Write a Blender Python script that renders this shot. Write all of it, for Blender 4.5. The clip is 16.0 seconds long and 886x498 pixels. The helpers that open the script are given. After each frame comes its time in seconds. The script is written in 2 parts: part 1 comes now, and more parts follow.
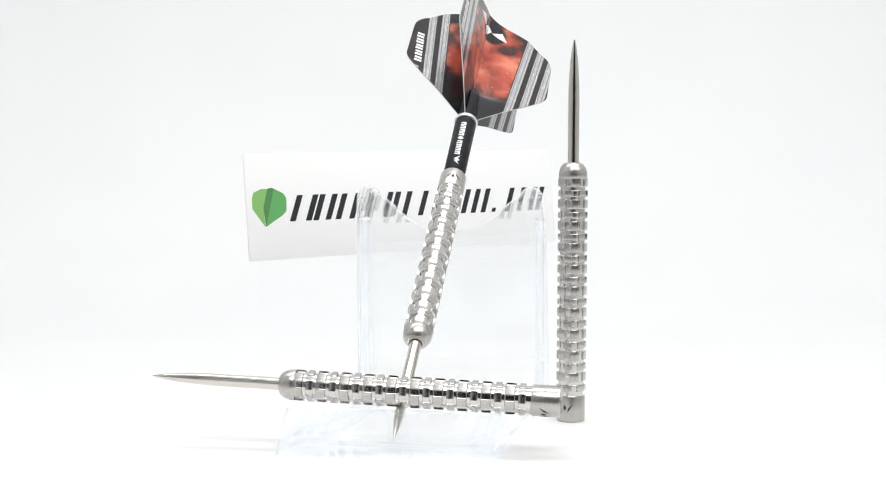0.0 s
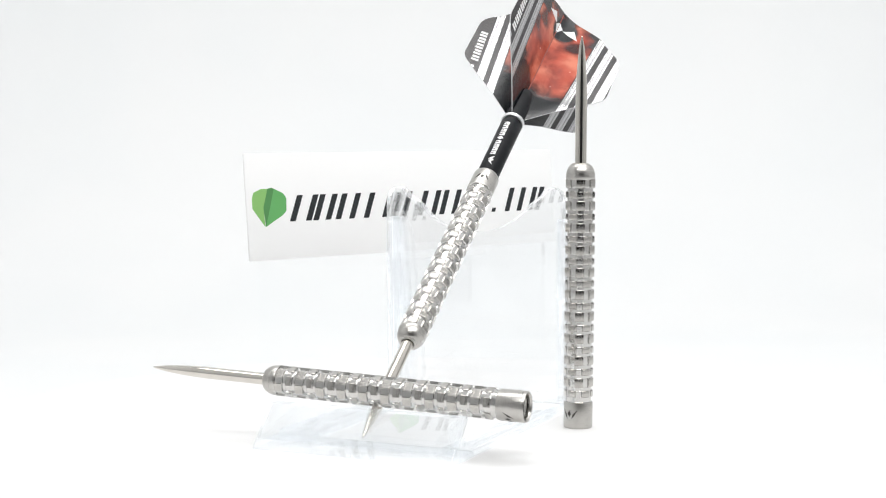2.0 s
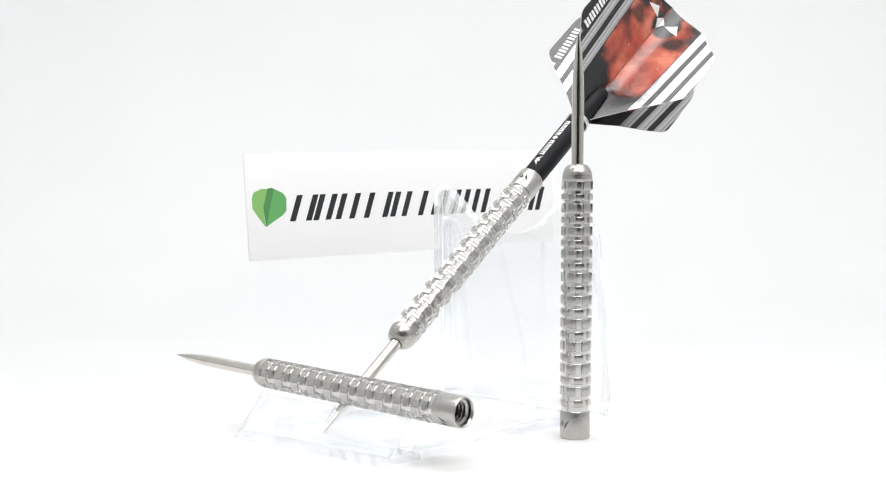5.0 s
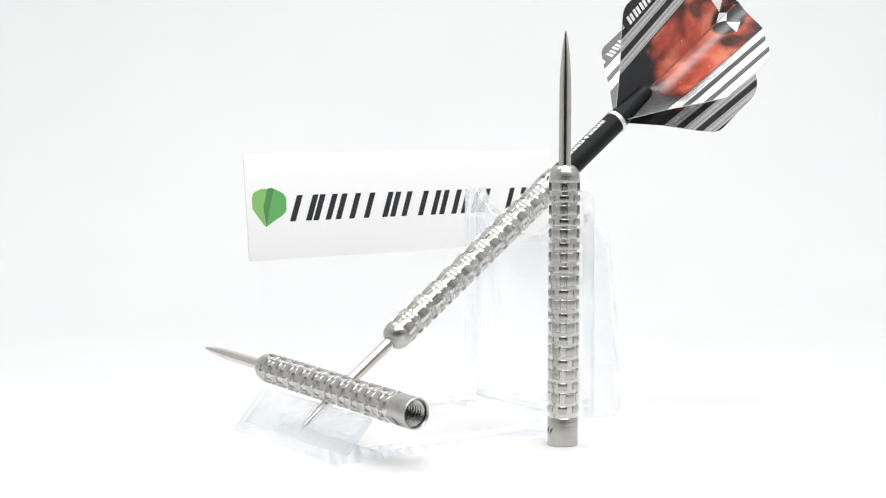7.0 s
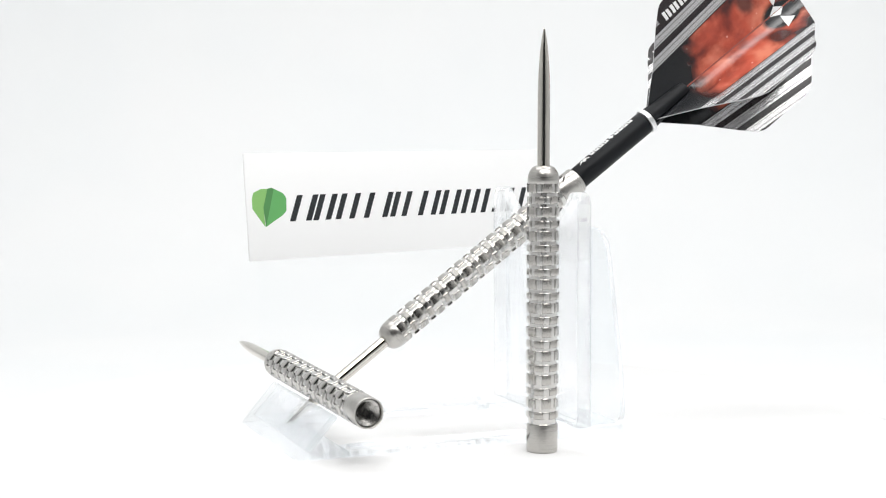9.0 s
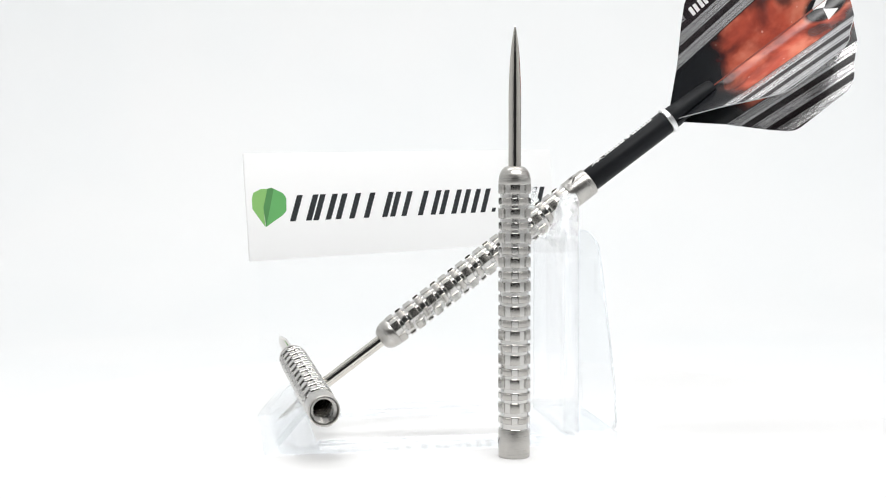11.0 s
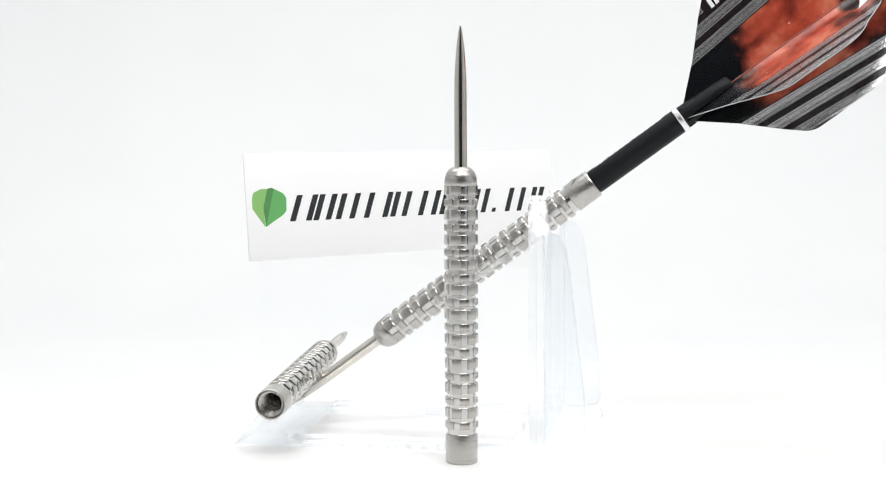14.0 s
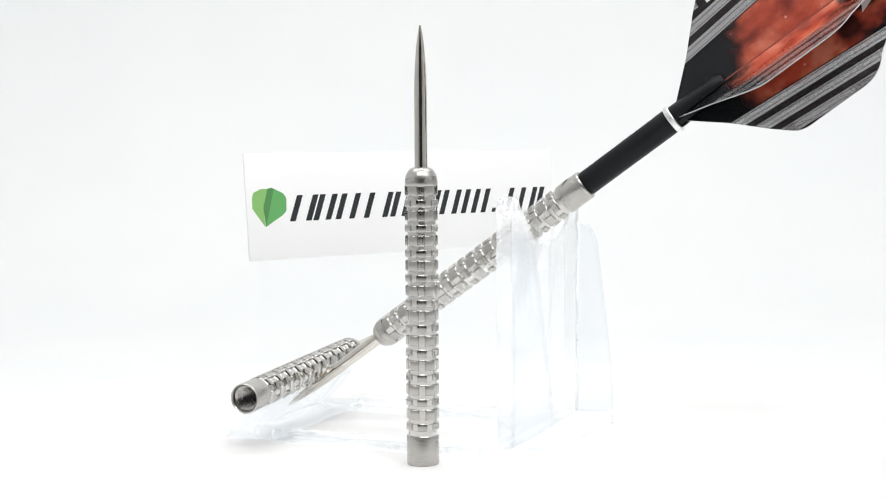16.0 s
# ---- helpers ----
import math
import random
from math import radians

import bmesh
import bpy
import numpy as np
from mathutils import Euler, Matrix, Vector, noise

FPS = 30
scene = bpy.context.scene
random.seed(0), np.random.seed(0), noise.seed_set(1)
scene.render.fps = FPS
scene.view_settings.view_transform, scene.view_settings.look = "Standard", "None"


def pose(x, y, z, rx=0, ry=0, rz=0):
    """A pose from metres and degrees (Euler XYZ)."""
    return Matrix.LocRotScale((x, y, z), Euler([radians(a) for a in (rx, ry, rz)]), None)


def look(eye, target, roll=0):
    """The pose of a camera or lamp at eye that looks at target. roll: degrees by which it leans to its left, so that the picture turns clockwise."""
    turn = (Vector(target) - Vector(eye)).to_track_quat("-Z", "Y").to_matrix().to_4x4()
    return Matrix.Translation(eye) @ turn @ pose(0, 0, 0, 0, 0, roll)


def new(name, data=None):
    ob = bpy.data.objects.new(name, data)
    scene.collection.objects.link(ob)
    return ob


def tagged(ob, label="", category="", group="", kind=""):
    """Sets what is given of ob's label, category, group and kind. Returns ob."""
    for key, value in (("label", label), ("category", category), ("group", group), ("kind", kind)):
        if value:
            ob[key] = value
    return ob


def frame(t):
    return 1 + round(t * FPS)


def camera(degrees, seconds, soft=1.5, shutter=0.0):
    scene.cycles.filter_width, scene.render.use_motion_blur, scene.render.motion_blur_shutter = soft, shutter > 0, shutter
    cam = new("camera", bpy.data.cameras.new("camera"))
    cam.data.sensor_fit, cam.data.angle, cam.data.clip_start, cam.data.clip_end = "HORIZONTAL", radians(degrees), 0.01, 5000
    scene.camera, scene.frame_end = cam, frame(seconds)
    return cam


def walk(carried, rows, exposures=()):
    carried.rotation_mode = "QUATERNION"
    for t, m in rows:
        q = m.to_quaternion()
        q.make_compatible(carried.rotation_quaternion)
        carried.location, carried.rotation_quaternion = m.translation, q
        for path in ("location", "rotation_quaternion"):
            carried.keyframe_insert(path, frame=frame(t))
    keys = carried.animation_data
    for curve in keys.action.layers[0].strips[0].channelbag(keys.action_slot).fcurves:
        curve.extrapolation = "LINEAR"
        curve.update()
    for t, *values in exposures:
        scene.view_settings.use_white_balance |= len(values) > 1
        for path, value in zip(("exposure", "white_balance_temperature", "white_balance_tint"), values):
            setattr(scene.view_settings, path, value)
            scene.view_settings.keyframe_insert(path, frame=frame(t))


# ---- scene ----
MM = 0.001

# ---- camera: stands still in front of the turntable ----
cam = camera(32.93, 16.0, soft=1.1)
EYE = Vector((0.0, -0.30344, 0.05964))
AIM = EYE + Vector((0.01938, 0.99698, -0.07524))
CAM_POSE = look(EYE, AIM, -0.29)
walk(cam, [(0.0, CAM_POSE), (16.0, CAM_POSE)], exposures=[(0.0, -0.125), (16.0, -0.125)])


def turn_angle(t):
    """Turn of the turntable, in radians, t seconds after the start."""
    q = t / 10.0
    return -1.07079 * q - 0.03465 * q * q + 0.01508 * q ** 3


# ---- light: a white light tent, lit by two strips in its ceiling ----
world = bpy.data.worlds.new("room_light")
scene.world = world
world.use_nodes = True
world.node_tree.nodes["Background"].inputs[0].default_value = (0.95, 0.97, 1.0, 1)
world.node_tree.nodes["Background"].inputs[1].default_value = 0.03


def area_lamp(name, loc, target, sx, sy, power):
    data = bpy.data.lights.new(name, "AREA")
    data.shape, data.size, data.size_y, data.energy = "RECTANGLE", sx, sy, power
    data.color = (1.0, 0.99, 0.98)
    ob = new(name, data)
    ob.matrix_world = look(loc, target)
    return ob


area_lamp("front_tent_lamp", (0.12, -0.44, 0.715), (0.05, 0.45, 0.05), 0.85, 0.32, 5.5)
area_lamp("back_tent_lamp", (0.0, 0.12, 0.812), (0.0, 0.33, 0.0), 0.95, 0.22, 3.5)


# ---- materials ----
def material(name, color=(0.8, 0.8, 0.8), rough=0.5, metal=0.0, **more):
    m = bpy.data.materials.new(name)
    m.use_nodes = True
    b = m.node_tree.nodes["Principled BSDF"]
    b.inputs["Base Color"].default_value = (*color, 1)
    b.inputs["Roughness"].default_value = rough
    b.inputs["Metallic"].default_value = metal
    for key, value in more.items():
        b.inputs[key.replace("_", " ")].default_value = value
    return m


class Net:
    """Short way to write node trees."""

    def __init__(self, m):
        self.t = m.node_tree
        self.b = m.node_tree.nodes["Principled BSDF"]

    def link(self, a, b):
        self.t.links.new(a, b)

    def put(self, socket, v):
        if hasattr(v, "is_output"):
            self.link(v, socket)
        else:
            socket.default_value = v

    def math(self, op, a, b=0.0, c=0.0, clamp=False):
        n = self.t.nodes.new("ShaderNodeMath")
        n.operation, n.use_clamp = op, clamp
        for s, v in zip(n.inputs, (a, b, c)):
            self.put(s, v)
        return n.outputs[0]

    def mix(self, f, a, b):
        n = self.t.nodes.new("ShaderNodeMix")
        n.data_type = "RGBA"
        self.put(n.inputs[0], f)
        for s, v in ((n.inputs[6], a), (n.inputs[7], b)):
            self.put(s, (*v, 1) if isinstance(v, tuple) else v)
        return n.outputs[2]

    def noise(self, vec, scale, detail=3.0, rough=0.55, warp=0.0):
        n = self.t.nodes.new("ShaderNodeTexNoise")
        n.inputs["Scale"].default_value = scale
        n.inputs["Detail"].default_value = detail
        n.inputs["Roughness"].default_value = rough
        n.inputs["Distortion"].default_value = warp
        self.link(vec, n.inputs["Vector"])
        return n.outputs[0]

    def ramp(self, v, lo, hi):
        n = self.t.nodes.new("ShaderNodeMapRange")
        n.interpolation_type = "SMOOTHSTEP"
        self.put(n.inputs[0], v)
        n.inputs[1].default_value, n.inputs[2].default_value = lo, hi
        return n.outputs[0]

    def scaled(self, vec, x, y, z):
        n = self.t.nodes.new("ShaderNodeMapping")
        n.inputs["Scale"].default_value = (x, y, z)
        self.link(vec, n.inputs["Vector"])
        return n.outputs[0]

    def coords(self, which="Object"):
        return self.t.nodes.new("ShaderNodeTexCoord").outputs[which]

    def bump(self, height, strength, distance):
        n = self.t.nodes.new("ShaderNodeBump")
        n.inputs["Strength"].default_value = strength
        n.inputs["Distance"].default_value = distance
        self.link(height, n.inputs["Height"])
        self.link(n.outputs[0], self.b.inputs["Normal"])


def metal_material(name, color, rough, grain, stain, bump, spread=0.16):
    """Worked metal: grain gives the marks per metre along x, y and z (round the z axis where z is far the largest), with faint stains."""
    m = material(name, color, rough, 1.0)
    n = Net(m)
    co = n.coords()
    marks = n.noise(n.scaled(co, *grain), 1.0, 3.0)
    blot = n.noise(co, 420.0, 4.0)
    fine = n.noise(co, 5200.0, 2.0)
    dark = tuple(c * 0.70 for c in color)
    tone = n.math("MULTIPLY_ADD", n.ramp(fine, 0.5, 0.8), 0.25, n.math("MULTIPLY", n.ramp(blot, 0.42, 0.75), stain))
    n.link(n.mix(tone, color, dark), n.b.inputs["Base Color"])
    n.link(n.math("MULTIPLY_ADD", marks, spread, rough - spread / 2), n.b.inputs["Roughness"])
    n.bump(marks, bump, 0.00003)
    return m


TURNED, LENGTHWISE = (60, 60, 9000), (5200, 5200, 240)
TUNGSTEN = metal_material("brushed_tungsten", (0.53, 0.515, 0.49), 0.29, TURNED, 0.35, 0.3)
PAD_METAL = metal_material("ground_tungsten", (0.52, 0.503, 0.475), 0.24, LENGTHWISE, 0.5, 0.45, 0.18)
GROOVE_METAL = metal_material("turned_groove_tungsten", (0.64, 0.63, 0.61), 0.15, (60, 60, 14000), 0.25, 0.2)
STEEL = metal_material("polished_steel", (0.69, 0.66, 0.61), 0.085, (60, 60, 4000), 0.2, 0.02)
RING_METAL = metal_material("bright_aluminium", (0.86, 0.86, 0.86), 0.32, (60, 60, 5000), 0.1, 0.1)


def fabric_material(name, color, scale):
    m = material(name, color, 0.9)
    n = Net(m)
    co = n.coords()
    soft = n.noise(co, scale, 2.0)
    n.link(n.mix(n.ramp(soft, 0.3, 0.7), color, tuple(c * f for c, f in zip(color, (0.975, 0.985, 0.99)))), n.b.inputs["Base Color"])
    n.bump(n.noise(co, 900.0, 2.0), 0.05, 0.0002)
    return m


TENT_CLOTH = fabric_material("white_tent_cloth", (0.765, 0.773, 0.777), 9.0)
TOP_CLOTH = fabric_material("top_tent_cloth", (0.81, 0.815, 0.82), 9.0)
FLAP_CLOTH = fabric_material("front_tent_cloth", (0.86, 0.86, 0.86), 9.0)
# greyer than the other cloth, to darken what metal and film reflect sideways
DIM_SIDE_CLOTH = fabric_material("dim_side_cloth", (0.58, 0.58, 0.58), 9.0)
DISC_WHITE = material("white_lacquer", (0.805, 0.805, 0.805), 0.55)
n_ = Net(DISC_WHITE)
n_.link(n_.math("MULTIPLY_ADD", n_.noise(n_.coords(), 60.0), 0.2, 0.45), n_.b.inputs["Roughness"])

SHAFT_BLACK = material("black_nylon", (0.007, 0.008, 0.010), 0.42, Specular_IOR_Level=0.2)
n_ = Net(SHAFT_BLACK)
n_.link(n_.math("MULTIPLY_ADD", n_.noise(n_.coords(), 900.0), 0.3, 0.3), n_.b.inputs["Roughness"])
n_.bump(n_.noise(n_.coords(), 2600.0, 3.0), 0.25, 0.00004)
PRINT_WHITE = material("white_print", (0.82, 0.82, 0.82), 0.4)
ENGRAVED_SOFT = material("burnt_engraving", (0.05, 0.045, 0.04), 0.5, 0.2)
# threads and bore, a little darker than the barrel's outside
DARK_BORE = material("bore_thread_steel", (0.46, 0.45, 0.43), 0.14, 1.0)
n_ = Net(DARK_BORE)
n_.link(n_.math("MULTIPLY_ADD", n_.noise(n_.coords(), 700.0), 0.2, 0.16), n_.b.inputs["Roughness"])
CARD_WHITE = material("matt_card", (0.915, 0.918, 0.918), 0.6)
INK_BLACK = material("black_ink", (0.012, 0.014, 0.017), 0.45)
GREEN_LIGHT = material("light_green_ink", (0.24, 0.50, 0.15), 0.5)
GREEN_MID = material("green_ink", (0.12, 0.40, 0.12), 0.5)
GREEN_DARK = material("dark_green_ink", (0.075, 0.25, 0.075), 0.5)


def acrylic_material(name, bend, tint, shine=0.6):
    """Clear acrylic: what passes straight through, a share that is bent, and a gloss at grazing angles."""
    m = material(name)
    n = Net(m)
    t = n.t
    clear = t.nodes.new("ShaderNodeBsdfTransparent")
    clear.inputs["Color"].default_value = (*tint, 1)
    gloss = t.nodes.new("ShaderNodeBsdfGlossy")
    gloss.inputs["Color"].default_value = (1, 1, 1, 1)
    gloss.inputs["Roughness"].default_value = 0.04
    fres = t.nodes.new("ShaderNodeFresnel")
    fres.inputs["IOR"].default_value = 1.4
    body = clear.outputs[0]
    if bend:
        glass = t.nodes.new("ShaderNodeBsdfGlass")
        glass.inputs["IOR"].default_value = 1.45
        glass.inputs["Roughness"].default_value = 0.01
        mix = t.nodes.new("ShaderNodeMixShader")
        mix.inputs[0].default_value = bend
        n.link(clear.outputs[0], mix.inputs[1])
        n.link(glass.outputs[0], mix.inputs[2])
        body = mix.outputs[0]
    coat = t.nodes.new("ShaderNodeMixShader")
    n.link(n.math("MULTIPLY", fres.outputs[0], shine, clamp=True), coat.inputs[0])
    n.link(body, coat.inputs[1])
    n.link(gloss.outputs[0], coat.inputs[2])
    n.link(coat.outputs[0], t.nodes["Material Output"].inputs["Surface"])
    return m


ACRYLIC = acrylic_material("clear_acrylic", 0.3, (0.960, 0.975, 0.986), 0.3)
ACRYLIC_THICK = acrylic_material("thick_clear_acrylic", 0.45, (0.978, 0.986, 0.993), 0.4)
ACRYLIC_SHEET = acrylic_material("clear_acrylic_sheet", 0.0, (0.995, 0.997, 0.998))
# bevels tinted darker, in place of the light that rounded edges bend away
SHADED_ACRYLIC_EDGE = acrylic_material("shaded_acrylic_edge", 0.5, (0.89, 0.92, 0.95))


def flight_material():
    """Printed flight film: uv x is the signed way from the fold, uv y the way from the nose, both in millimetres / 100."""
    m = material("printed_flight_film", (0.02, 0.02, 0.02), 0.28, Specular_IOR_Level=0.58)
    n = Net(m)
    sep = n.t.nodes.new("ShaderNodeSeparateXYZ")
    uv = n.coords("UV")
    n.link(uv, sep.inputs[0])
    q = n.math("MULTIPLY", sep.outputs[0], 100.0)
    s = n.math("MULTIPLY", sep.outputs[1], 100.0)
    r = n.math("ABSOLUTE", q)
    left = n.math("LESS_THAN", q, 0.0)
    w = n.math("SUBTRACT", n.math("MULTIPLY_ADD", left, 0.9, r), n.math("MULTIPLY", n.math("SUBTRACT", s, 84.0), 0.085))

    def band(v, lo, hi, e=0.06):
        a = n.math("SUBTRACT", 1.0, n.ramp(v, hi - e, hi + e))
        return n.math("MULTIPLY", n.ramp(v, lo - e, lo + e), a)

    # three pale stripes, each with a thin grey line in it
    pitch = n.math("MODULO", n.math("SUBTRACT", w, 8.2), 3.3)
    stripe = n.math("MULTIPLY", band(pitch, 0.06, 2.0), band(w, 8.18, 17.2))
    gap = n.math("MULTIPLY", n.math("MULTIPLY", left, band(w, 14.0, 18.0)), n.ramp(s, 90.4, 90.8))
    stripe = n.math("MULTIPLY", stripe, n.math("SUBTRACT", 1.0, gap))
    line = n.math("ADD", band(pitch, 1.25, 1.5, 0.1), band(pitch, 0.3, 0.5, 0.1))
    pale = n.mix(n.math("MULTIPLY", line, 0.75), (0.66, 0.66, 0.665), (0.22, 0.215, 0.22))
    # dark ground with a warm tinge between the stripes
    ground = n.mix(n.ramp(w, 9.0, 11.0), (0.006, 0.007, 0.009), (0.018, 0.013, 0.015))
    # red cloud round the fold
    big = n.noise(uv, 11.0, 3.0, 0.5)
    fine = n.noise(n.scaled(uv, 1.0, 0.8, 1.0), 14.0, 5.0, 0.5, 0.35)
    dq = n.math("DIVIDE", n.math("SUBTRACT", q, 1.5), 11.5)
    ds = n.math("DIVIDE", n.math("SUBTRACT", s, 103.0), 17.0)
    dist = n.math("SQRT", n.math("ADD", n.math("MULTIPLY", dq, dq), n.math("MULTIPLY", ds, ds)))
    field = n.math("ADD", n.math("SUBTRACT", 1.0, dist), n.math("MULTIPLY_ADD", big, 1.3, -0.42))
    cloud = n.ramp(field, 0.08, 0.42)
    dq2 = n.math("DIVIDE", n.math("SUBTRACT", q, 1.6), 4.2)
    ds2 = n.math("DIVIDE", n.math("SUBTRACT", s, 116.0), 5.5)
    hole = n.math("SQRT", n.math("ADD", n.math("MULTIPLY", dq2, dq2), n.math("MULTIPLY", ds2, ds2)))
    cloud = n.math("MULTIPLY", cloud, n.ramp(n.math("MULTIPLY_ADD", fine, 0.35, n.math("SUBTRACT", hole, 0.18)), 0.74, 1.06))
    cloud = n.math("MULTIPLY", cloud, n.math("SUBTRACT", 1.0, n.ramp(w, 7.8, 8.2)))
    low = n.math("MULTIPLY_ADD", fine, 14.0, n.math("MULTIPLY_ADD", q, 0.35, s))
    cloud = n.math("MULTIPLY", cloud, n.ramp(low, 95.0, 102.0))
    # a second dark smudge beside the mark
    dq3 = n.math("DIVIDE", n.math("SUBTRACT", r, 6.3), 3.0)
    ds3 = n.math("DIVIDE", n.math("SUBTRACT", s, 110.5), 2.6)
    smudge = n.math("SQRT", n.math("ADD", n.math("MULTIPLY", dq3, dq3), n.math("MULTIPLY", ds3, ds3)))
    keep = n.ramp(n.math("MULTIPLY_ADD", fine, 1.2, n.math("SUBTRACT", smudge, 0.6)), 0.5, 1.1)
    cloud = n.math("MULTIPLY", cloud, n.math("MULTIPLY_ADD", keep, 0.8, 0.2))
    red = n.mix(n.ramp(fine, 0.26, 0.60), (0.17, 0.024, 0.016), (0.52, 0.085, 0.046))
    red = n.mix(n.ramp(n.math("MULTIPLY_ADD", fine, 0.6, big), 0.72, 1.02), red, (0.70, 0.215, 0.13))
    spark = n.t.nodes.new("ShaderNodeTexVoronoi")
    spark.inputs["Scale"].default_value = 34.0
    n.link(uv, spark.inputs["Vector"])
    dots = n.math("SUBTRACT", 1.0, n.ramp(spark.outputs["Distance"], 0.05, 0.11))
    red = n.mix(n.math("MULTIPLY", dots, 0.5), red, (0.95, 0.55, 0.42))
    c = n.mix(cloud, ground, red)
    c = n.mix(stripe, c, pale)
    n.link(c, n.b.inputs["Base Color"])
    n.link(n.math("MULTIPLY", stripe, 0.78), n.b.inputs["Metallic"])
    n.link(n.math("MULTIPLY_ADD", fine, 0.12, 0.095), n.b.inputs["Roughness"])
    n.bump(n.noise(n.scaled(uv, 700.0, 560.0, 1.0), 1.0, 2.0), 0.35, 0.00004)
    return m


FLIGHT_FILM = flight_material()
FOLD_RED = material("glossy_red_film", (0.30, 0.075, 0.055), 0.2, Specular_IOR_Level=0.6)
FILM_EDGE = material("clear_film_edge", (0.55, 0.55, 0.56), 0.35)


# ---- mesh helpers ----
def mesh_of(name, verts, faces, sharp=30.0, smooth=True):
    me = bpy.data.meshes.new(name)
    me.from_pydata([tuple(v) for v in verts], [], faces)
    me.update()
    if smooth:
        me.polygons.foreach_set("use_smooth", [True] * len(me.polygons))
        me.set_sharp_from_angle(angle=radians(sharp))
    return me


def add_part(name, me, mat, parent, label=""):
    ob = new(name, me)
    if not me.materials:
        me.materials.append(mat)
    ob.parent = parent
    if label:
        tagged(ob, label)
    return ob


def part(name, bm, mat, parent, label="", sharp=30.0):
    me = bpy.data.meshes.new(name)
    bm.to_mesh(me)
    bm.free()
    me.polygons.foreach_set("use_smooth", [True] * len(me.polygons))
    me.set_sharp_from_angle(angle=radians(sharp))
    if mat in (ACRYLIC, ACRYLIC_THICK):
        for poly in me.polygons:
            # the large faces stay truly flat
            poly.use_smooth = poly.area < 2e-5
        me.materials.append(mat)
        me.materials.append(SHADED_ACRYLIC_EDGE)
    return add_part(name, me, mat, parent, label)


def lathe(name, profile, seg=64, closed=False, cap_start=False, cap_end=False, sharp=30.0):
    """Profile of (z, r) in millimetres turned round the z axis."""
    verts, faces = [], []
    k = len(profile)
    for z, r in profile:
        for i in range(seg):
            a = 2 * math.pi * i / seg
            verts.append((r * math.cos(a) * MM, r * math.sin(a) * MM, z * MM))
    for j in range(k if closed else k - 1):
        j2 = (j + 1) % k
        for i in range(seg):
            i2 = (i + 1) % seg
            faces.append((j * seg + i, j * seg + i2, j2 * seg + i2, j2 * seg + i))
    if cap_start:
        faces.append(tuple(reversed(range(seg))))
    if cap_end:
        faces.append(tuple((k - 1) * seg + i for i in range(seg)))
    return mesh_of(name, verts, faces, sharp)


def fix_normals(me):
    bm = bmesh.new()
    bm.from_mesh(me)
    bmesh.ops.recalc_face_normals(bm, faces=bm.faces)
    bm.to_mesh(me)
    bm.free()
    return me


def prism(outline, axis, lo, hi, bevel=0.0, seg=2):
    """A bmesh: outline of 2D points (mm) pushed along axis ('x', 'y' or 'z') from lo to hi (mm), its edges rounded."""
    bm = bmesh.new()

    def at(p, h):
        a, b = p
        return {"x": (h, a, b), "y": (a, h, b), "z": (a, b, h)}[axis]

    low = [bm.verts.new([c * MM for c in at(p, lo)]) for p in outline]
    top = [bm.verts.new([c * MM for c in at(p, hi)]) for p in outline]
    bm.faces.new(low)
    bm.faces.new(list(reversed(top)))
    k = len(outline)
    for i in range(k):
        bm.faces.new((low[i], top[i], top[(i + 1) % k], low[(i + 1) % k]))
    bmesh.ops.recalc_face_normals(bm, faces=bm.faces)
    if bevel:
        sharp = [e for e in bm.edges if e.calc_face_angle(0.0) > radians(40)]
        made = bmesh.ops.bevel(bm, geom=sharp, offset=bevel * MM, segments=seg, profile=0.6, affect="EDGES", clamp_overlap=True)
        for f in made["faces"]:
            f.material_index = 1
    return bm


def curved_patch(name, r, outline, angle, lift=0.02):
    """A thin mark on a cylinder of radius r round z: outline of (arc, z) in mm, centred on the angle (degrees)."""
    bm = bmesh.new()
    vs = [bm.verts.new((a * MM, z * MM, 0)) for a, z in outline]
    f = bm.faces.new(vs)
    bmesh.ops.triangulate(bm, faces=[f])
    for _ in range(2):
        bmesh.ops.subdivide_edges(bm, edges=[e for e in bm.edges if e.calc_length() > 0.35 * MM], cuts=1)
        bmesh.ops.triangulate(bm, faces=bm.faces)
    ext = bmesh.ops.extrude_face_region(bm, geom=bm.faces[:])
    for v in [g for g in ext["geom"] if isinstance(g, bmesh.types.BMVert)]:
        v.co.z = 1.0
    for v in bm.verts:
        rad = (r + lift if v.co.z > 0.5 else r - 0.05) * MM
        a = radians(angle) + v.co.x / (r * MM)
        v.co = Vector((rad * math.cos(a), rad * math.sin(a), v.co.y))
    bmesh.ops.recalc_face_normals(bm, faces=bm.faces)
    return bm


# ---- the tent ----
def structure(name, verts, faces, mat, label, smooth=True):
    me = fix_normals(mesh_of(name, verts, faces, 30.0, smooth))
    me.materials.append(mat)
    return tagged(new(name, me), label, kind="structure")


def slab(name, lo, hi, mat, label):
    x0, y0, z0 = lo
    x1, y1, z1 = hi
    v = [(x, y, z) for x in (x0, x1) for y in (y0, y1) for z in (z0, z1)]
    f = [(0, 1, 3, 2), (4, 6, 7, 5), (0, 4, 5, 1), (2, 3, 7, 6), (0, 2, 6, 4), (1, 5, 7, 3)]
    return structure(name, v, f, mat, label, False)


FLOOR_Z = -0.03
BACK_Y, BEND = 0.38, 0.2


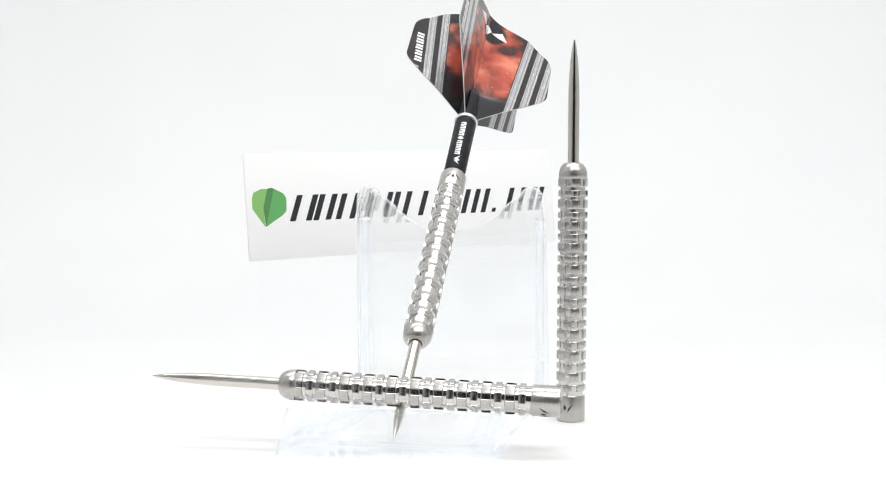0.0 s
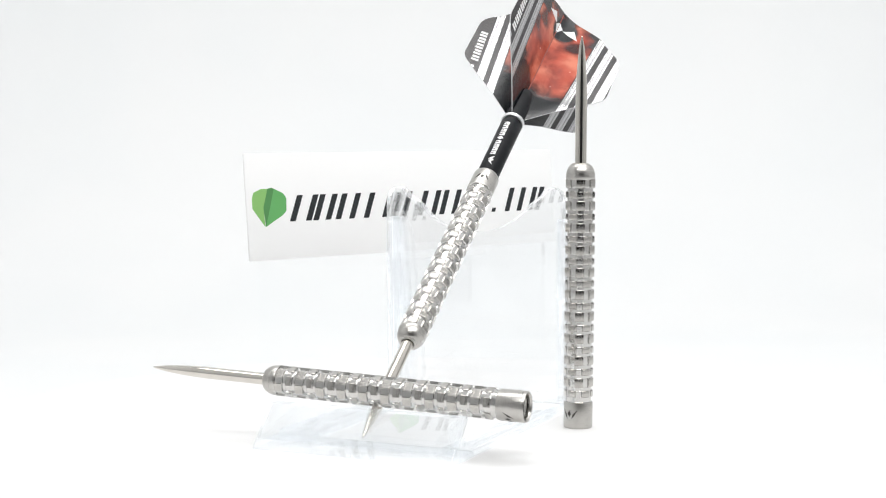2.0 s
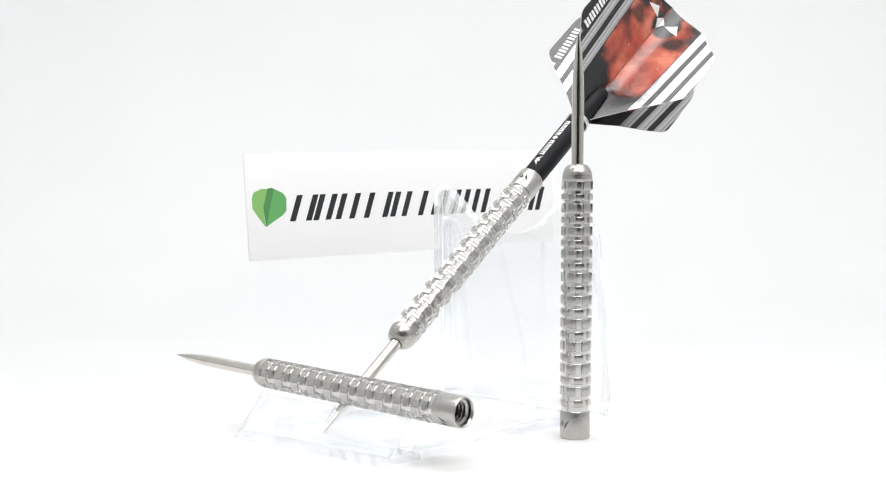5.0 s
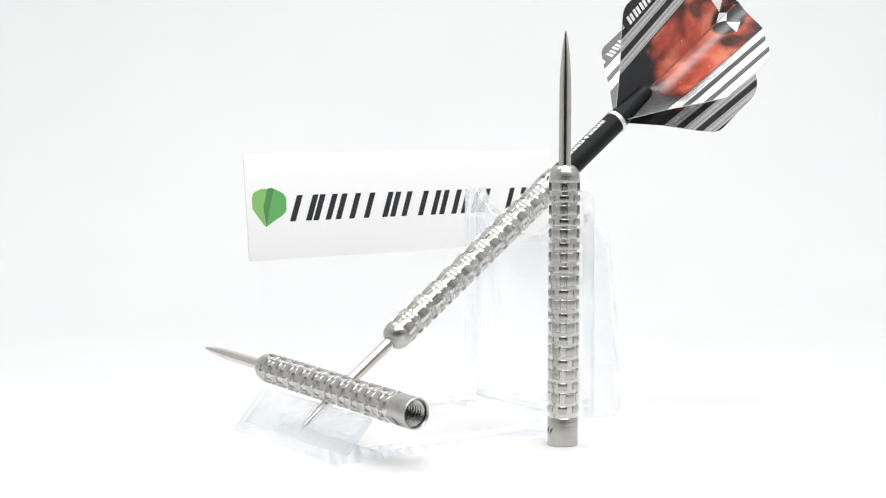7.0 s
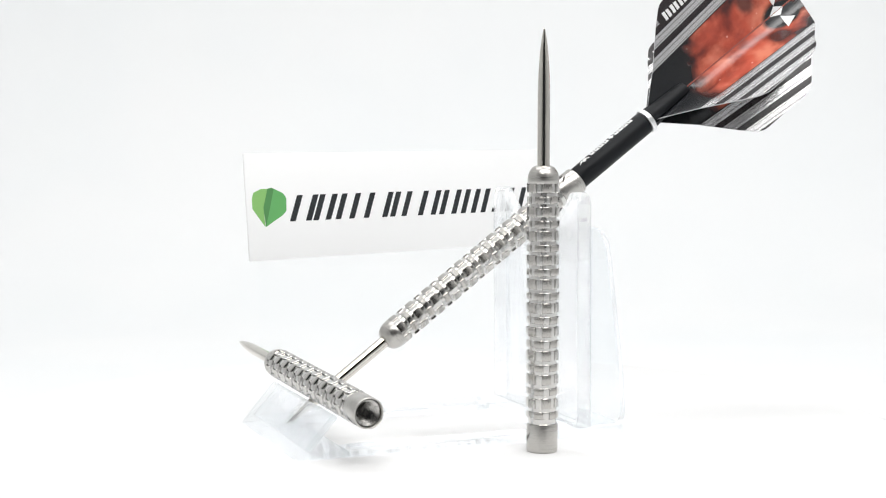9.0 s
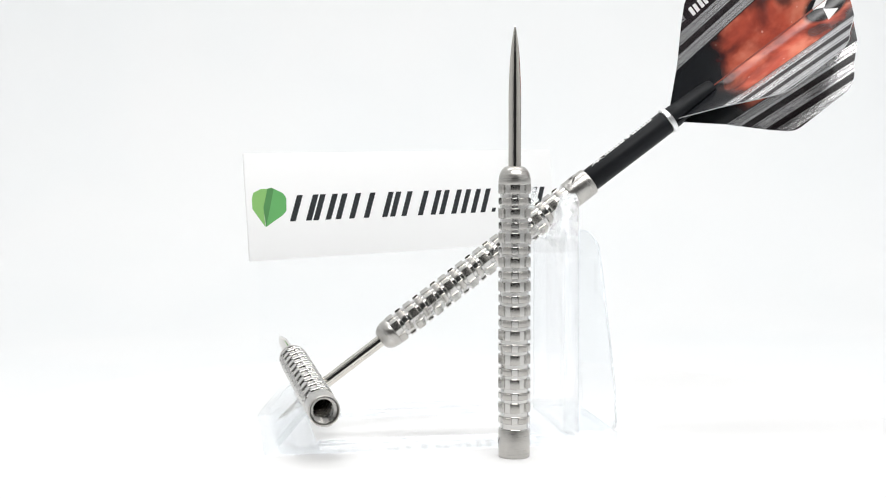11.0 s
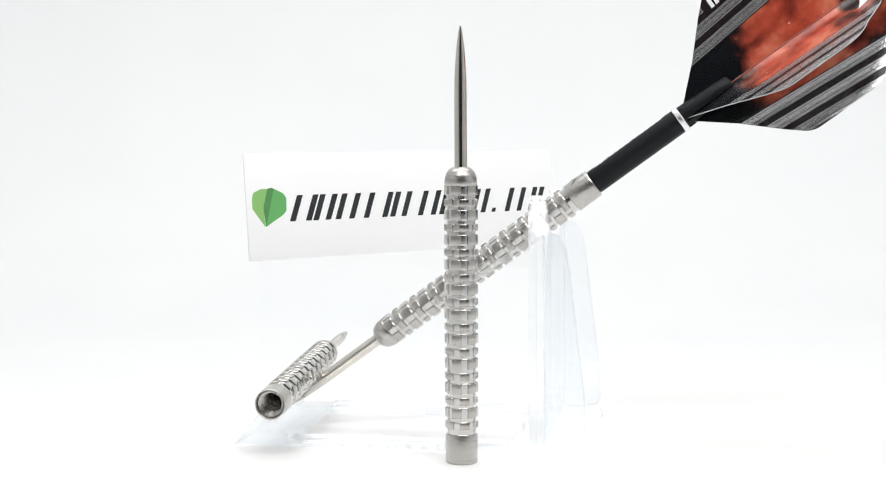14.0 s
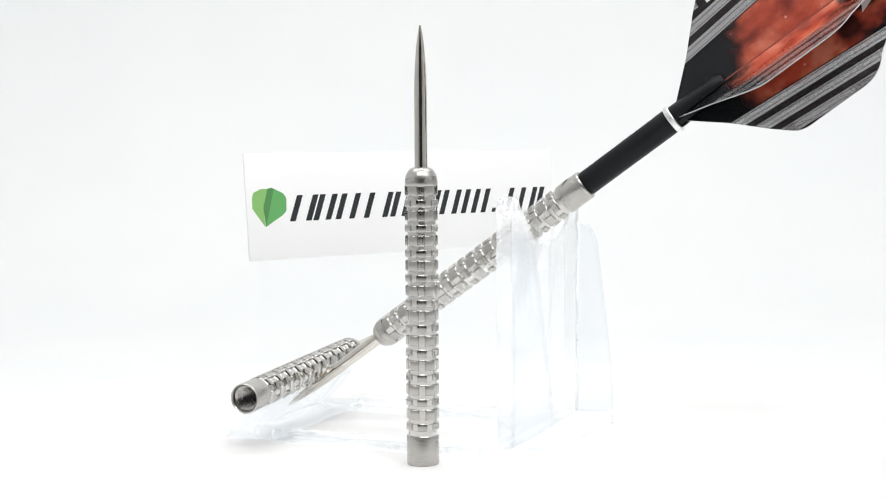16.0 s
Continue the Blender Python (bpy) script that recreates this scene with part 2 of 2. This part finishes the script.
def sweep():
    """Floor that curves up into the back wall, one sheet of cloth with thickness."""
    line = [(-0.8, FLOOR_Z), (BACK_Y, FLOOR_Z)]
    for i in range(1, 13):
        a = math.pi / 2 * i / 12
        line.append((BACK_Y + BEND * math.sin(a), FLOOR_Z + BEND * (1 - math.cos(a))))
    line.append((BACK_Y + BEND, 0.85))
    verts, faces = [], []
    for x in (-0.55, 0.55):
        for y, z in line:
            verts.append((x, y, z))
        for y, z in line:
            verts.append((x, y + (0.004 if y > BACK_Y + 0.01 else 0.0), z - (0.004 if y < BACK_Y + BEND - 0.005 else 0.0)))
    k = len(line)
    for i in range(k - 1):
        faces.append((i, i + 1, 2 * k + i + 1, 2 * k + i))
        faces.append((k + i, k + i + 1, 3 * k + i + 1, 3 * k + i))
        faces.append((i, i + 1, k + i + 1, k + i))
        faces.append((2 * k + i, 2 * k + i + 1, 3 * k + i + 1, 3 * k + i))
    faces.append((0, k, 3 * k, 2 * k))
    faces.append((k - 1, 2 * k - 1, 4 * k - 1, 3 * k - 1))
    structure("backdrop", verts, faces, TENT_CLOTH, "white cloth backdrop curving from floor to wall")


sweep()
# side walls out of view, added to shape the light and dim side reflections
slab("wall_west", (-0.56, -0.8, FLOOR_Z - 0.004), (-0.551, 0.6, 0.85), DIM_SIDE_CLOTH, "unseen grey cloth side wall added to dim reflections")
slab("wall_east", (0.551, -0.8, FLOOR_Z - 0.004), (0.56, 0.6, 0.85), DIM_SIDE_CLOTH, "unseen grey cloth side wall added to dim reflections")
slab("wall_south_1", (-0.56, -0.81, FLOOR_Z - 0.004), (-0.40, -0.801, 0.85), FLAP_CLOTH, "plain white cloth front flap of the light tent")
slab("wall_south_2", (0.40, -0.81, FLOOR_Z - 0.004), (0.56, -0.801, 0.85), FLAP_CLOTH, "plain white cloth front flap of the light tent")
slab("ceiling", (-0.56, -0.81, 0.851), (0.56, 0.6, 0.858), TOP_CLOTH, "plain white cloth ceiling of the light tent")


# ---- the turntable ----
def turntable():
    root = tagged(new("turntable"), "round white glossy turntable under the darts and stand", "turntable")
    disc = lathe("platter", [(-9.5, 96.0), (-9.5, 98.2), (-8.8, 99.0), (-0.9, 99.0), (-0.25, 98.75), (0.0, 98.1)], 160, cap_start=True, cap_end=True)
    add_part("platter", fix_normals(disc), DISC_WHITE, root)
    foot = lathe("foot", [(-30.0, 70.0), (-29.0, 71.0), (-11.0, 71.0), (-9.6, 69.0)], 96, cap_start=True, cap_end=True)
    add_part("foot", fix_normals(foot), DISC_WHITE, root)
    return root


# ---- darts ----
BARREL, POINT = 54.0, 25.6
R_FLAT, R_CORE = 2.94, 2.62


def band_mesh(name, half, offset):
    """A raised grip ring cut by six lengthwise slots, its pads ground flat; z runs from -half to half."""
    angles = []
    for k in range(6):
        c = 60.0 * k + offset
        pad = [(-19.0, 0), (-17.5, 2), (-16.2, 2), (-8.0, 2), (0.0, 2), (8.0, 2), (16.2, 2), (17.5, 2), (19.0, 0), (22.0, 1), (26.0, 3), (30.0, 4), (34.0, 3), (38.0, 1)]
        angles += [(c + a, up) for a, up in pad]
    side = [(0.14, 0.0), (0.09, 0.10), (0.03, 0.72), (-0.04, 0.94), (-0.13, 1.0)]
    rows = [(-half - d, up) for d, up in side] + [(half + d, up) for d, up in reversed(side)]
    verts, faces, pads = [], [], []
    k = len(angles)
    for z, up in rows:
        for a, pad in angles:
            off = abs(((a - offset + 30) % 60) - 30)
            worn = 0.05 if off > 17 else 0.0
            top = (R_CORE + 0.09, R_CORE + 0.075, R_FLAT / math.cos(radians(off)) - worn, R_CORE + 0.065, R_CORE + 0.06)[pad]
            r = R_CORE - 0.02 + (top - R_CORE + 0.02) * up
            verts.append((r * math.cos(radians(a)) * MM, r * math.sin(radians(a)) * MM, z * MM))
    for j in range(len(rows) - 1):
        for i in range(k):
            faces.append((j * k + i, j * k + (i + 1) % k, (j + 1) * k + (i + 1) % k, (j + 1) * k + i))
            pads.append(angles[i][1] == 2 and angles[(i + 1) % k][1] == 2 and 3 <= j <= len(rows) - 5)
    me = mesh_of(name, verts, faces, 28.0)
    me.materials.append(PAD_METAL)
    me.materials.append(GROOVE_METAL)
    me.polygons.foreach_set("material_index", [0 if p else 1 for p in pads])
    return me


def body_mesh():
    outer = [(14.6, 0.0), (13.4, 2.0), (12.8, 2.05)]
    z = 12.6
    while z > 0.9:
        outer += [(z, 1.95), (z - 0.14, 1.95), (z - 0.40, 2.42), (z - 0.56, 2.42)]
        z -= 0.8
    outer += [(0.42, 2.44), (0.36, 2.46), (0.05, 2.64), (0.0, 2.69), (0.0, 2.8), (0.12, 2.9), (0.4, 2.94), (5.15, 2.96), (5.35, 2.90), (5.45, R_CORE),
              (50.55, R_CORE), (50.65, 2.90), (50.8, 2.97), (51.5, 2.96), (52.1, 2.88), (52.7, 2.70), (53.2, 2.44), (53.6, 2.12), (53.85, 1.78),
              (53.97, 1.48), (54.0, 1.36), (53.9, 1.27), (53.2, 1.25), (53.2, 0.0)]
    return outer


WIDE = band_mesh("grip_band", 0.88, 0.0)
NARROW = band_mesh("grip_band", 0.60, 30.0)
BODY = fix_normals(lathe("barrel_body", body_mesh(), 72, sharp=35.0))
BODY.materials.append(TUNGSTEN)
BODY.materials.append(DARK_BORE)
BODY.materials.append(GROOVE_METAL)
for poly in BODY.polygons:
    c = poly.center
    if c.z < 14.7 * MM and math.hypot(c.x, c.y) < 2.45 * MM:
        poly.material_index = 1
    elif 5.4 * MM < c.z < 50.6 * MM:
        poly.material_index = 2
TIP = fix_normals(lathe("point", [(53.3, 1.18), (67.0, 1.18), (69.5, 1.13), (71.5, 1.04), (73.5, 0.91), (75.5, 0.73), (77.2, 0.52), (78.4, 0.33), (79.2, 0.17), (79.55, 0.06), (79.6, 0.0)], 40, sharp=50))
TIP.materials.append(STEEL)


def barrel(root, spin, mark_angle):
    """Barrel with point: z = 0 at the rear rim, the point upwards. spin turns the grip pattern, degrees."""
    body = add_part("barrel", BODY, None, root)
    body.matrix_basis = pose(0, 0, 0, 0, 0, spin)
    for k in range(10):
        for me, c in ((WIDE, 4.1), (NARROW, 6.4)):
            ring = add_part("grip_band", me, None, root)
            ring.matrix_basis = pose(0, 0, (BARREL - c - 4.5 * k) * MM, 0, 0, spin)
    add_part("point", TIP, None, root, "polished steel point")
    # engraved maker's mark, as plain shapes
    left = [(-1.75, 3.9), (-0.75, 3.0), (-0.5, 2.0), (-1.05, 2.6)]
    mid = [(0.0, 3.7), (0.42, 3.05), (0.0, 2.4), (-0.42, 3.05)]
    for shape in (left, mid, [(-a, z) for a, z in reversed(left)]):
        part("engraved_mark", curved_patch("engraved_mark", 2.955, shape, mark_angle), ENGRAVED_SOFT, root, "dark engraved mark")


def standing_dart():
    root = tagged(new("dart_barrel"), "silver steel-tip dart barrel standing upright on its rear rim", "dart", "loose dart barrels")
    barrel(root, 37.4, -121.0)
    return root


def lying_dart():
    root = tagged(new("dart_barrel"), "silver steel-tip dart barrel lying across the acrylic stand", "dart", "loose dart barrels")
    barrel(root, 12.0, -140.0)
    return root


WINGS = (156.0, 97.0, -21.5, -65.0)


def wing_outline():
    pts = [(76.2, 0.0), (76.2, 1.6), (77.3, 2.4), (82.6, 8.0), (88.6, 14.4)]
    for c, r0, a0, a1 in (((94.4, 13.7), 4.5, 135, 90), ((105.6, 11.6), 6.6, 90, 30)):
        for i in range(8):
            a = radians(a0 + (a1 - a0) * i / 7)
            pts.append((c[0] + r0 * math.cos(a), c[1] + r0 * math.sin(a)))
    pts += [(115.6, 11.2), (120.2, 3.6), (122.0, 0.0)]
    return [(z + 0.8 if z > 80.0 else z, r) for z, r in pts]


def wing(root, angle, bend):
    """One wing: thin film with a print on either face. x local to the wing is the way out from the fold; near the fold the film leaves it with the slope bend."""
    bm = bmesh.new()
    outline = wing_outline()
    thick = 0.11
    uv = bm.loops.layers.uv.new("print")
    faces = []

    def swing(v):
        r = max(v.co.x / MM, 0.0)
        s = BARREL - v.co.z / MM
        free = min(1.0, max(0.0, (s - 86.5) / 3.0))
        v.co.y += bend * free * r * math.exp(-(r / 5.5) ** 2) * MM

    for side in (-1, 1):
        vs = [bm.verts.new((r * MM, side * thick * MM * (0.3 + 0.7 * min(1, r / 2)), (BARREL - s) * MM)) for s, r in outline]
        f = bm.faces.new(vs if side > 0 else list(reversed(vs)))
        faces.append((side, f, vs))
    for i in range(len(outline)):
        j = (i + 1) % len(outline)
        e = bm.faces.new((faces[0][2][i], faces[0][2][j], faces[1][2][j], faces[1][2][i]))
        e.material_index = 1
    bmesh.ops.recalc_face_normals(bm, faces=bm.faces)
    for cut, along_z in [(c, False) for c in (0.4, 0.9, 1.5, 2.1, 2.8, 3.5, 4.3, 5.2, 6.2, 7.4, 8.8, 10.5)] + [(c, True) for c in (86.5, 87.5, 88.5, 89.5)]:
        spot = (0, 0, (BARREL - cut) * MM) if along_z else (cut * MM, 0, 0)
        bmesh.ops.bisect_plane(bm, geom=bm.verts[:] + bm.edges[:] + bm.faces[:], plane_co=spot, plane_no=(0, 0, 1) if along_z else (1, 0, 0))
    for f in bm.faces:
        if f.material_index == 0:
            side = 1 if f.calc_center_median().y > 0 else -1
            for loop in f.loops:
                loop[uv].uv = (side * loop.vert.co.x * 10.0, (BARREL * MM - loop.vert.co.z) * 10.0)
    for v in bm.verts:
        swing(v)
    me = bpy.data.meshes.new("wing")
    bm.to_mesh(me)
    bm.free()
    me.materials.append(FLIGHT_FILM)
    me.materials.append(FILM_EDGE)
    me.polygons.foreach_set("use_smooth", [True] * len(me.polygons))
    me.set_sharp_from_angle(angle=radians(35))
    ob = new("wing", me)
    ob.parent = root
    ob.matrix_basis = pose(0, 0, 0, 0, 0, angle)

    def decal(name, shape, side):
        b = prism([(r, BARREL - s) for s, r in shape], "y", side * (thick - 0.02), side * (thick + 0.05))
        for cut in (0.6, 1.2, 2.1, 3.4):
            bmesh.ops.bisect_plane(b, geom=b.verts[:] + b.edges[:] + b.faces[:], plane_co=(cut * MM, 0, 0), plane_no=(1, 0, 0))
        for v in b.verts:
            swing(v)
        part(name, b, PRINT_WHITE, ob)

    # lettering as plain bars on the outer stripe of one face
    for k in range(5):
        s0 = 92.4 + 2.5 * k
        r0 = 13.4 + 0.085 * (s0 - 84.0)
        top = min(r0 + 1.9, 17.7)
        for a, b in ((0.0, 0.8), (1.15, 1.95)):
            decal("lettering_bar", [(s0 + a, r0 + 0.085 * a), (s0 + b, r0 + 0.085 * b), (s0 + b, top), (s0 + a, top)], -1)
    # the mark over the fold, as plain shapes, half on either wing
    for side, arm in ((-1, [(116.0, 6.0), (118.7, 3.1), (116.2, 1.5)]), (1, [(113.6, 5.8), (117.4, 4.2), (115.6, 1.5)])):
        decal("print_mark", [(113.9, 0.12), (118.0, 0.12), (116.0, 1.35)], side)
        decal("print_mark", arm, side)
    return ob


def complete_dart():
    root = tagged(new("dart"), "silver dart with black shaft and red and black flight", "dart")
    barrel(root, 20.0, 78.0)
    shaft = fix_normals(lathe("shaft", [(2.0, 2.2), (0.0, 2.2), (-0.05, 2.35), (-0.3, 2.45), (-10.0, 2.47), (-19.2, 2.5), (-20.2, 2.47), (-20.5, 2.2), (-22.0, 2.1)], 64, cap_start=True, cap_end=True))
    sh = add_part("shaft", shaft, SHAFT_BLACK, root, "matt black plastic shaft with white lettering bars")
    ring = fix_normals(lathe("ring", [(-20.35, 2.1), (-20.35, 2.68), (-20.5, 2.8), (-21.3, 2.8), (-21.45, 2.68), (-21.45, 2.1)], 64, closed=True))
    add_part("ring", ring, RING_METAL, root, "bright metal ring round the shaft")
    # four prongs that grip the wings
    order = sorted(WINGS)
    for i, a0 in enumerate(order):
        a1 = order[i + 1] if i < 3 else order[0] + 360.0
        gap = 8.0
        steps = 8
        verts, faces = [], []
        for z, r in ((-21.4, 2.3), (-22.0, 2.36), (-30.0, 2.0), (-32.4, 1.75), (-32.9, 1.4), (-33.0, 0.9)):
            verts.append((0.25 * MM * math.cos(radians((a0 + a1) / 2)), 0.25 * MM * math.sin(radians((a0 + a1) / 2)), z * MM))
            for k in range(steps + 1):
                a = radians(a0 + gap + (a1 - a0 - 2 * gap) * k / steps)
                verts.append((r * MM * math.cos(a), r * MM * math.sin(a), z * MM))
        w = steps + 2
        for j in range(5):
            for k in range(w):
                k2 = (k + 1) % w
                faces.append((j * w + k, j * w + k2, (j + 1) * w + k2, (j + 1) * w + k))
        faces.append(tuple(range(w)))
        faces.append(tuple(5 * w + k for k in reversed(range(w))))
        add_part("prong", fix_normals(mesh_of("prong", verts, faces, 40.0)), SHAFT_BLACK, root)
    for a, bend in zip(WINGS, (0.0, 0.0, -0.38, 0.0)):
        wing(root, a, bend)
    fold = lathe("fold", [(-33.0, 0.2), (-67.6, 0.2)], 12, cap_start=True, cap_end=True)
    add_part("fold", fix_normals(fold), FOLD_RED, root, "rounded red film fold")
    # lettering on the shaft as plain bars, and its mark as plain shapes
    z = -5.6
    for k in range(8):
        if k == 4:
            part("print_mark", curved_patch("print_mark", 2.49, [(0, z - 0.1), (0.75, z - 0.8), (0, z - 1.5), (-0.75, z - 0.8)], 84.0), PRINT_WHITE, sh)
            z -= 1.75
        shape = [(-0.62, z), (0.62, z), (0.62, z - 0.42), (-0.1, z - 0.42), (-0.1, z - 0.75), (0.62, z - 0.75), (0.62, z - 1.1), (-0.62, z - 1.1)]
        part("lettering_bar", curved_patch("lettering_bar", 2.49, shape, 84.0), PRINT_WHITE, sh)
        z -= 1.36
    for shape in ([(-0.95, -2.0), (-0.1, -2.8), (0.35, -3.4), (-0.35, -3.3)], [(-0.5, -3.1), (0.1, -3.6), (-0.5, -4.1), (-1.0, -3.6)], [(-0.95, -5.1), (-0.1, -4.4), (0.45, -3.8), (-0.35, -3.9)]):
        part("print_mark", curved_patch("print_mark", 2.49, shape, 86.0), PRINT_WHITE, sh)
    return root


# ---- the acrylic stand: x across, y back, z up, in millimetres ----
U0, U1 = -19.4, 22.3


def acrylic_stand():
    root = tagged(new("display_stand"), "clear acrylic dart display stand with notched upright", "stand")
    lip = [(-31.5, 0.12), (-31.2, 0.6), (-25.0, 8.0), (-24.2, 8.35), (-23.4, 7.7), (-28.9, 1.5), (-28.3, 1.4), (-21.6, 1.4), (-21.2, 1.1), (-21.2, 0.12)]
    parts = [part("front_lip", prism(lip, "x", U0, U1, 0.18), ACRYLIC, root)]
    # an open base: a flat rail with a raised outer edge on either side, and a plate across the back
    for u, d in ((U0, 1), (U1, -1)):
        rail = [(u, 0.12), (u + 6.6 * d, 0.12), (u + 6.6 * d, 1.3), (u + 2.6 * d, 1.45), (u + 2.0 * d, 2.4), (u + 0.4 * d, 2.4), (u, 2.0)]
        parts.append(part("side_rail", prism(rail, "y", -21.15, 21.95, 0.2), ACRYLIC, root))
    plate = [(U0, 22.0), (U1, 22.0), (U1, 34.6), (U1 - 0.6, 36.4), (U1 - 2.4, 37.2), (U0 + 2.4, 37.2), (U0 + 0.6, 36.4), (U0, 34.6)]
    parts.append(part("back_plate", prism(plate, "z", 0.12, 1.9, 0.3), ACRYLIC, root))
    # upright with a round notch between two horns
    mid, low, rad = 1.5, 38.6, 17.0
    up = [(U0 + 0.2, 1.92), (U1 - 0.2, 1.92), (U1, 4.0), (U1, 44.0)]
    for i in range(1, 8):
        a = math.pi * i / 8
        up.append((U1 - 2.6 + 2.6 * math.cos(a), 45.6 + 2.9 * math.sin(a)))
    half = 13.2
    a_max = math.asin(half / rad)
    for i in range(25):
        a = a_max - 2 * a_max * i / 24
        up.append((mid + rad * math.sin(a), low + rad * (1 - math.cos(a))))
    for i in range(1, 8):
        a = math.pi * i / 8
        up.append((U0 + 2.6 + 2.6 * math.cos(a), 45.6 + 2.9 * math.sin(a)))
    up += [(U0, 44.0), (U0, 4.0)]
    bm = prism(up, "y", 25.9, 28.9)
    for notch, size, seg in ((False, 0.8, 4), (True, 0.3, 2)):
        # wide rounding on the outer edges and horns, a small one in the notch
        rim = []
        for e in bm.edges:
            m = (e.verts[0].co + e.verts[1].co) / 2 / MM
            flat = abs(e.verts[0].co.y - e.verts[1].co.y) < 0.01 * MM and (m.y < 25.95 or m.y > 28.85)
            inside = abs(m.x - mid) < half - 0.2 and m.z > 20.0
            if flat and inside == notch and len(e.link_faces) == 2 and e.calc_face_angle(0.0) > radians(60):
                rim.append(e)
        bmesh.ops.bevel(bm, geom=rim, offset=size * MM, segments=seg, profile=0.5, affect="EDGES", clamp_overlap=True)
    parts.append(part("upright", bm, ACRYLIC_THICK, root))
    side = [(28.85, 2.2), (34.6, 2.2), (35.6, 2.5), (36.3, 3.2), (36.6, 4.4), (36.2, 12.0), (33.6, 34.0), (32.9, 38.6), (31.3, 41.2), (28.85, 41.8)]
    for a, b in ((U0 + 0.05, U0 + 2.0), (U1 - 2.0, U1 - 0.05)):
        parts.append(part("side_brace", prism(side, "x", a, b, 0.3), ACRYLIC, root))
    for ob in parts:
        ob.visible_shadow = False
    return root


# ---- the sign behind the turntable ----
def sign():
    """Local x along the card, y through it, z up; origin at the lower corner of the card."""
    root = tagged(new("sign"), "white printed card with green shape and black lettering bars", "sign")
    root.matrix_basis = pose(-0.04700, 0.125, 0.0254, 0, 0, 38)
    lean_back = pose(0, 0, 0, -5.0, 0, 0)
    card = part("card", prism([(0.0, -1.3), (120.0, -1.3), (120.0, 29.7), (0.0, 29.7)], "y", 0.0, 0.6, 0.1), CARD_WHITE, root)
    card.matrix_basis = lean_back
    foot = FLOOR_Z / MM - 25.4
    sheet = part("holder", prism([(4.0, foot), (116.0, foot), (116.0, 2.0), (4.0, 2.0)], "y", 0.64, 2.2), ACRYLIC_SHEET, root, "clear acrylic back sheet")
    sheet.visible_shadow = False
    part("foot", prism([(4.0, -8.0), (116.0, -8.0), (116.0, 14.0), (4.0, 14.0)], "z", foot, foot + 2.0, 0.3), CARD_WHITE, root)

    def ink(name, outline, mat, lift=0.06):
        part(name, prism(outline, "y", -lift, 0.02), mat, root).matrix_basis = lean_back

    ink("green_shape", [(1.85, 16.6), (1.9, 13.6), (5.9, 8.3), (5.6, 14.0), (7.3, 19.3), (5.0, 19.3), (2.5, 18.3)], GREEN_LIGHT)
    ink("green_shape", [(7.3, 19.35), (8.75, 19.6), (9.4, 19.3), (8.2, 15.0), (6.1, 8.35), (5.6, 14.0)], GREEN_DARK, 0.09)
    ink("green_shape", [(8.75, 19.6), (12.6, 17.9), (13.6, 16.4), (13.4, 12.8), (12.2, 11.6), (6.1, 8.3), (7.4, 13.2)], GREEN_MID)

    z0, z1, w = 9.6, 17.2, 2.0
    lean = 0.40

    def bar(x0, za, zb, width=w, xa=0.0):
        p = [(x0, za), (x0 + width, za), (x0 + width, zb), (x0, zb)]
        ink("lettering_bar", [(x + (z - z0) * lean + xa, z) for x, z in p], INK_BLACK)

    # plain leaning bars stand for each character: left end, right end, number of bars
    for x0, x1, count in ((14.4, 22.0, 2), (22.6, 29.0, 2), (30.6, 37.6, 2), (41.0, 43.2, 1), (48.0, 53.0, 2), (55.4, 57.6, 1), (61.9, 69.0, 2),
                          (70.4, 77.4, 2), (79.3, 89.6, 3), (98.0, 105.2, 2), (108.2, 113.4, 2)):
        for k in range(count):
            f = k / (count - 1) if count > 1 else 0.0
            bar(x0 + (x1 - x0 - w) * f, z0, z1)
    ink("lettering_bar", [(92.3, z0), (93.9, z0), (94.4, z0 + 1.3), (92.8, z0 + 1.3)], INK_BLACK)
    return root


# ---- placing ----
STAND_TURN = pose(0, 0, 0, 0, 0, -11.28)


def along(end, toward, side):
    """Pose at end (mm, stand's axes) whose z axis points to toward and whose x axis lies near side."""
    z = (Vector(toward) - Vector(end)).normalized()
    y = z.cross(Vector(side)).normalized()
    x = y.cross(z)
    m = Matrix((x, y, z)).transposed().to_4x4()
    m.translation = Vector(end) * MM
    return m


table = turntable()
stand = acrylic_stand()
upright_dart = standing_dart()
flat_dart = lying_dart()
leaning_dart = complete_dart()
sign()

NOSE = Vector((1.65, -7.28, 18.46))
BACK = Vector((0.0055, 0.8082, 0.5889)).normalized()
PLACES = (
    (table, Matrix.Identity(4)),
    (stand, STAND_TURN @ pose(0, 0, 0, 0, 0, -2.3)),
    (upright_dart, pose(0.03265, 0.00705, 0.00003, 0, 0.5, 0)),
    (flat_dart, STAND_TURN @ along((32.18, -22.25, 10.2), (-47.9, -23.38, 13.47), (0, 0, 1))),
    (leaning_dart, STAND_TURN @ along(NOSE + BACK * BARREL, NOSE, (1, 0, 0))),
)


def motions():
    """The turntable carries everything on it round at an even pace."""
    for thing, place in PLACES:
        rows = []
        for k in range(33):
            t = 0.5 * k
            rows.append((t, Matrix.Rotation(turn_angle(t), 4, "Z") @ place))
        walk(thing, rows)


motions()
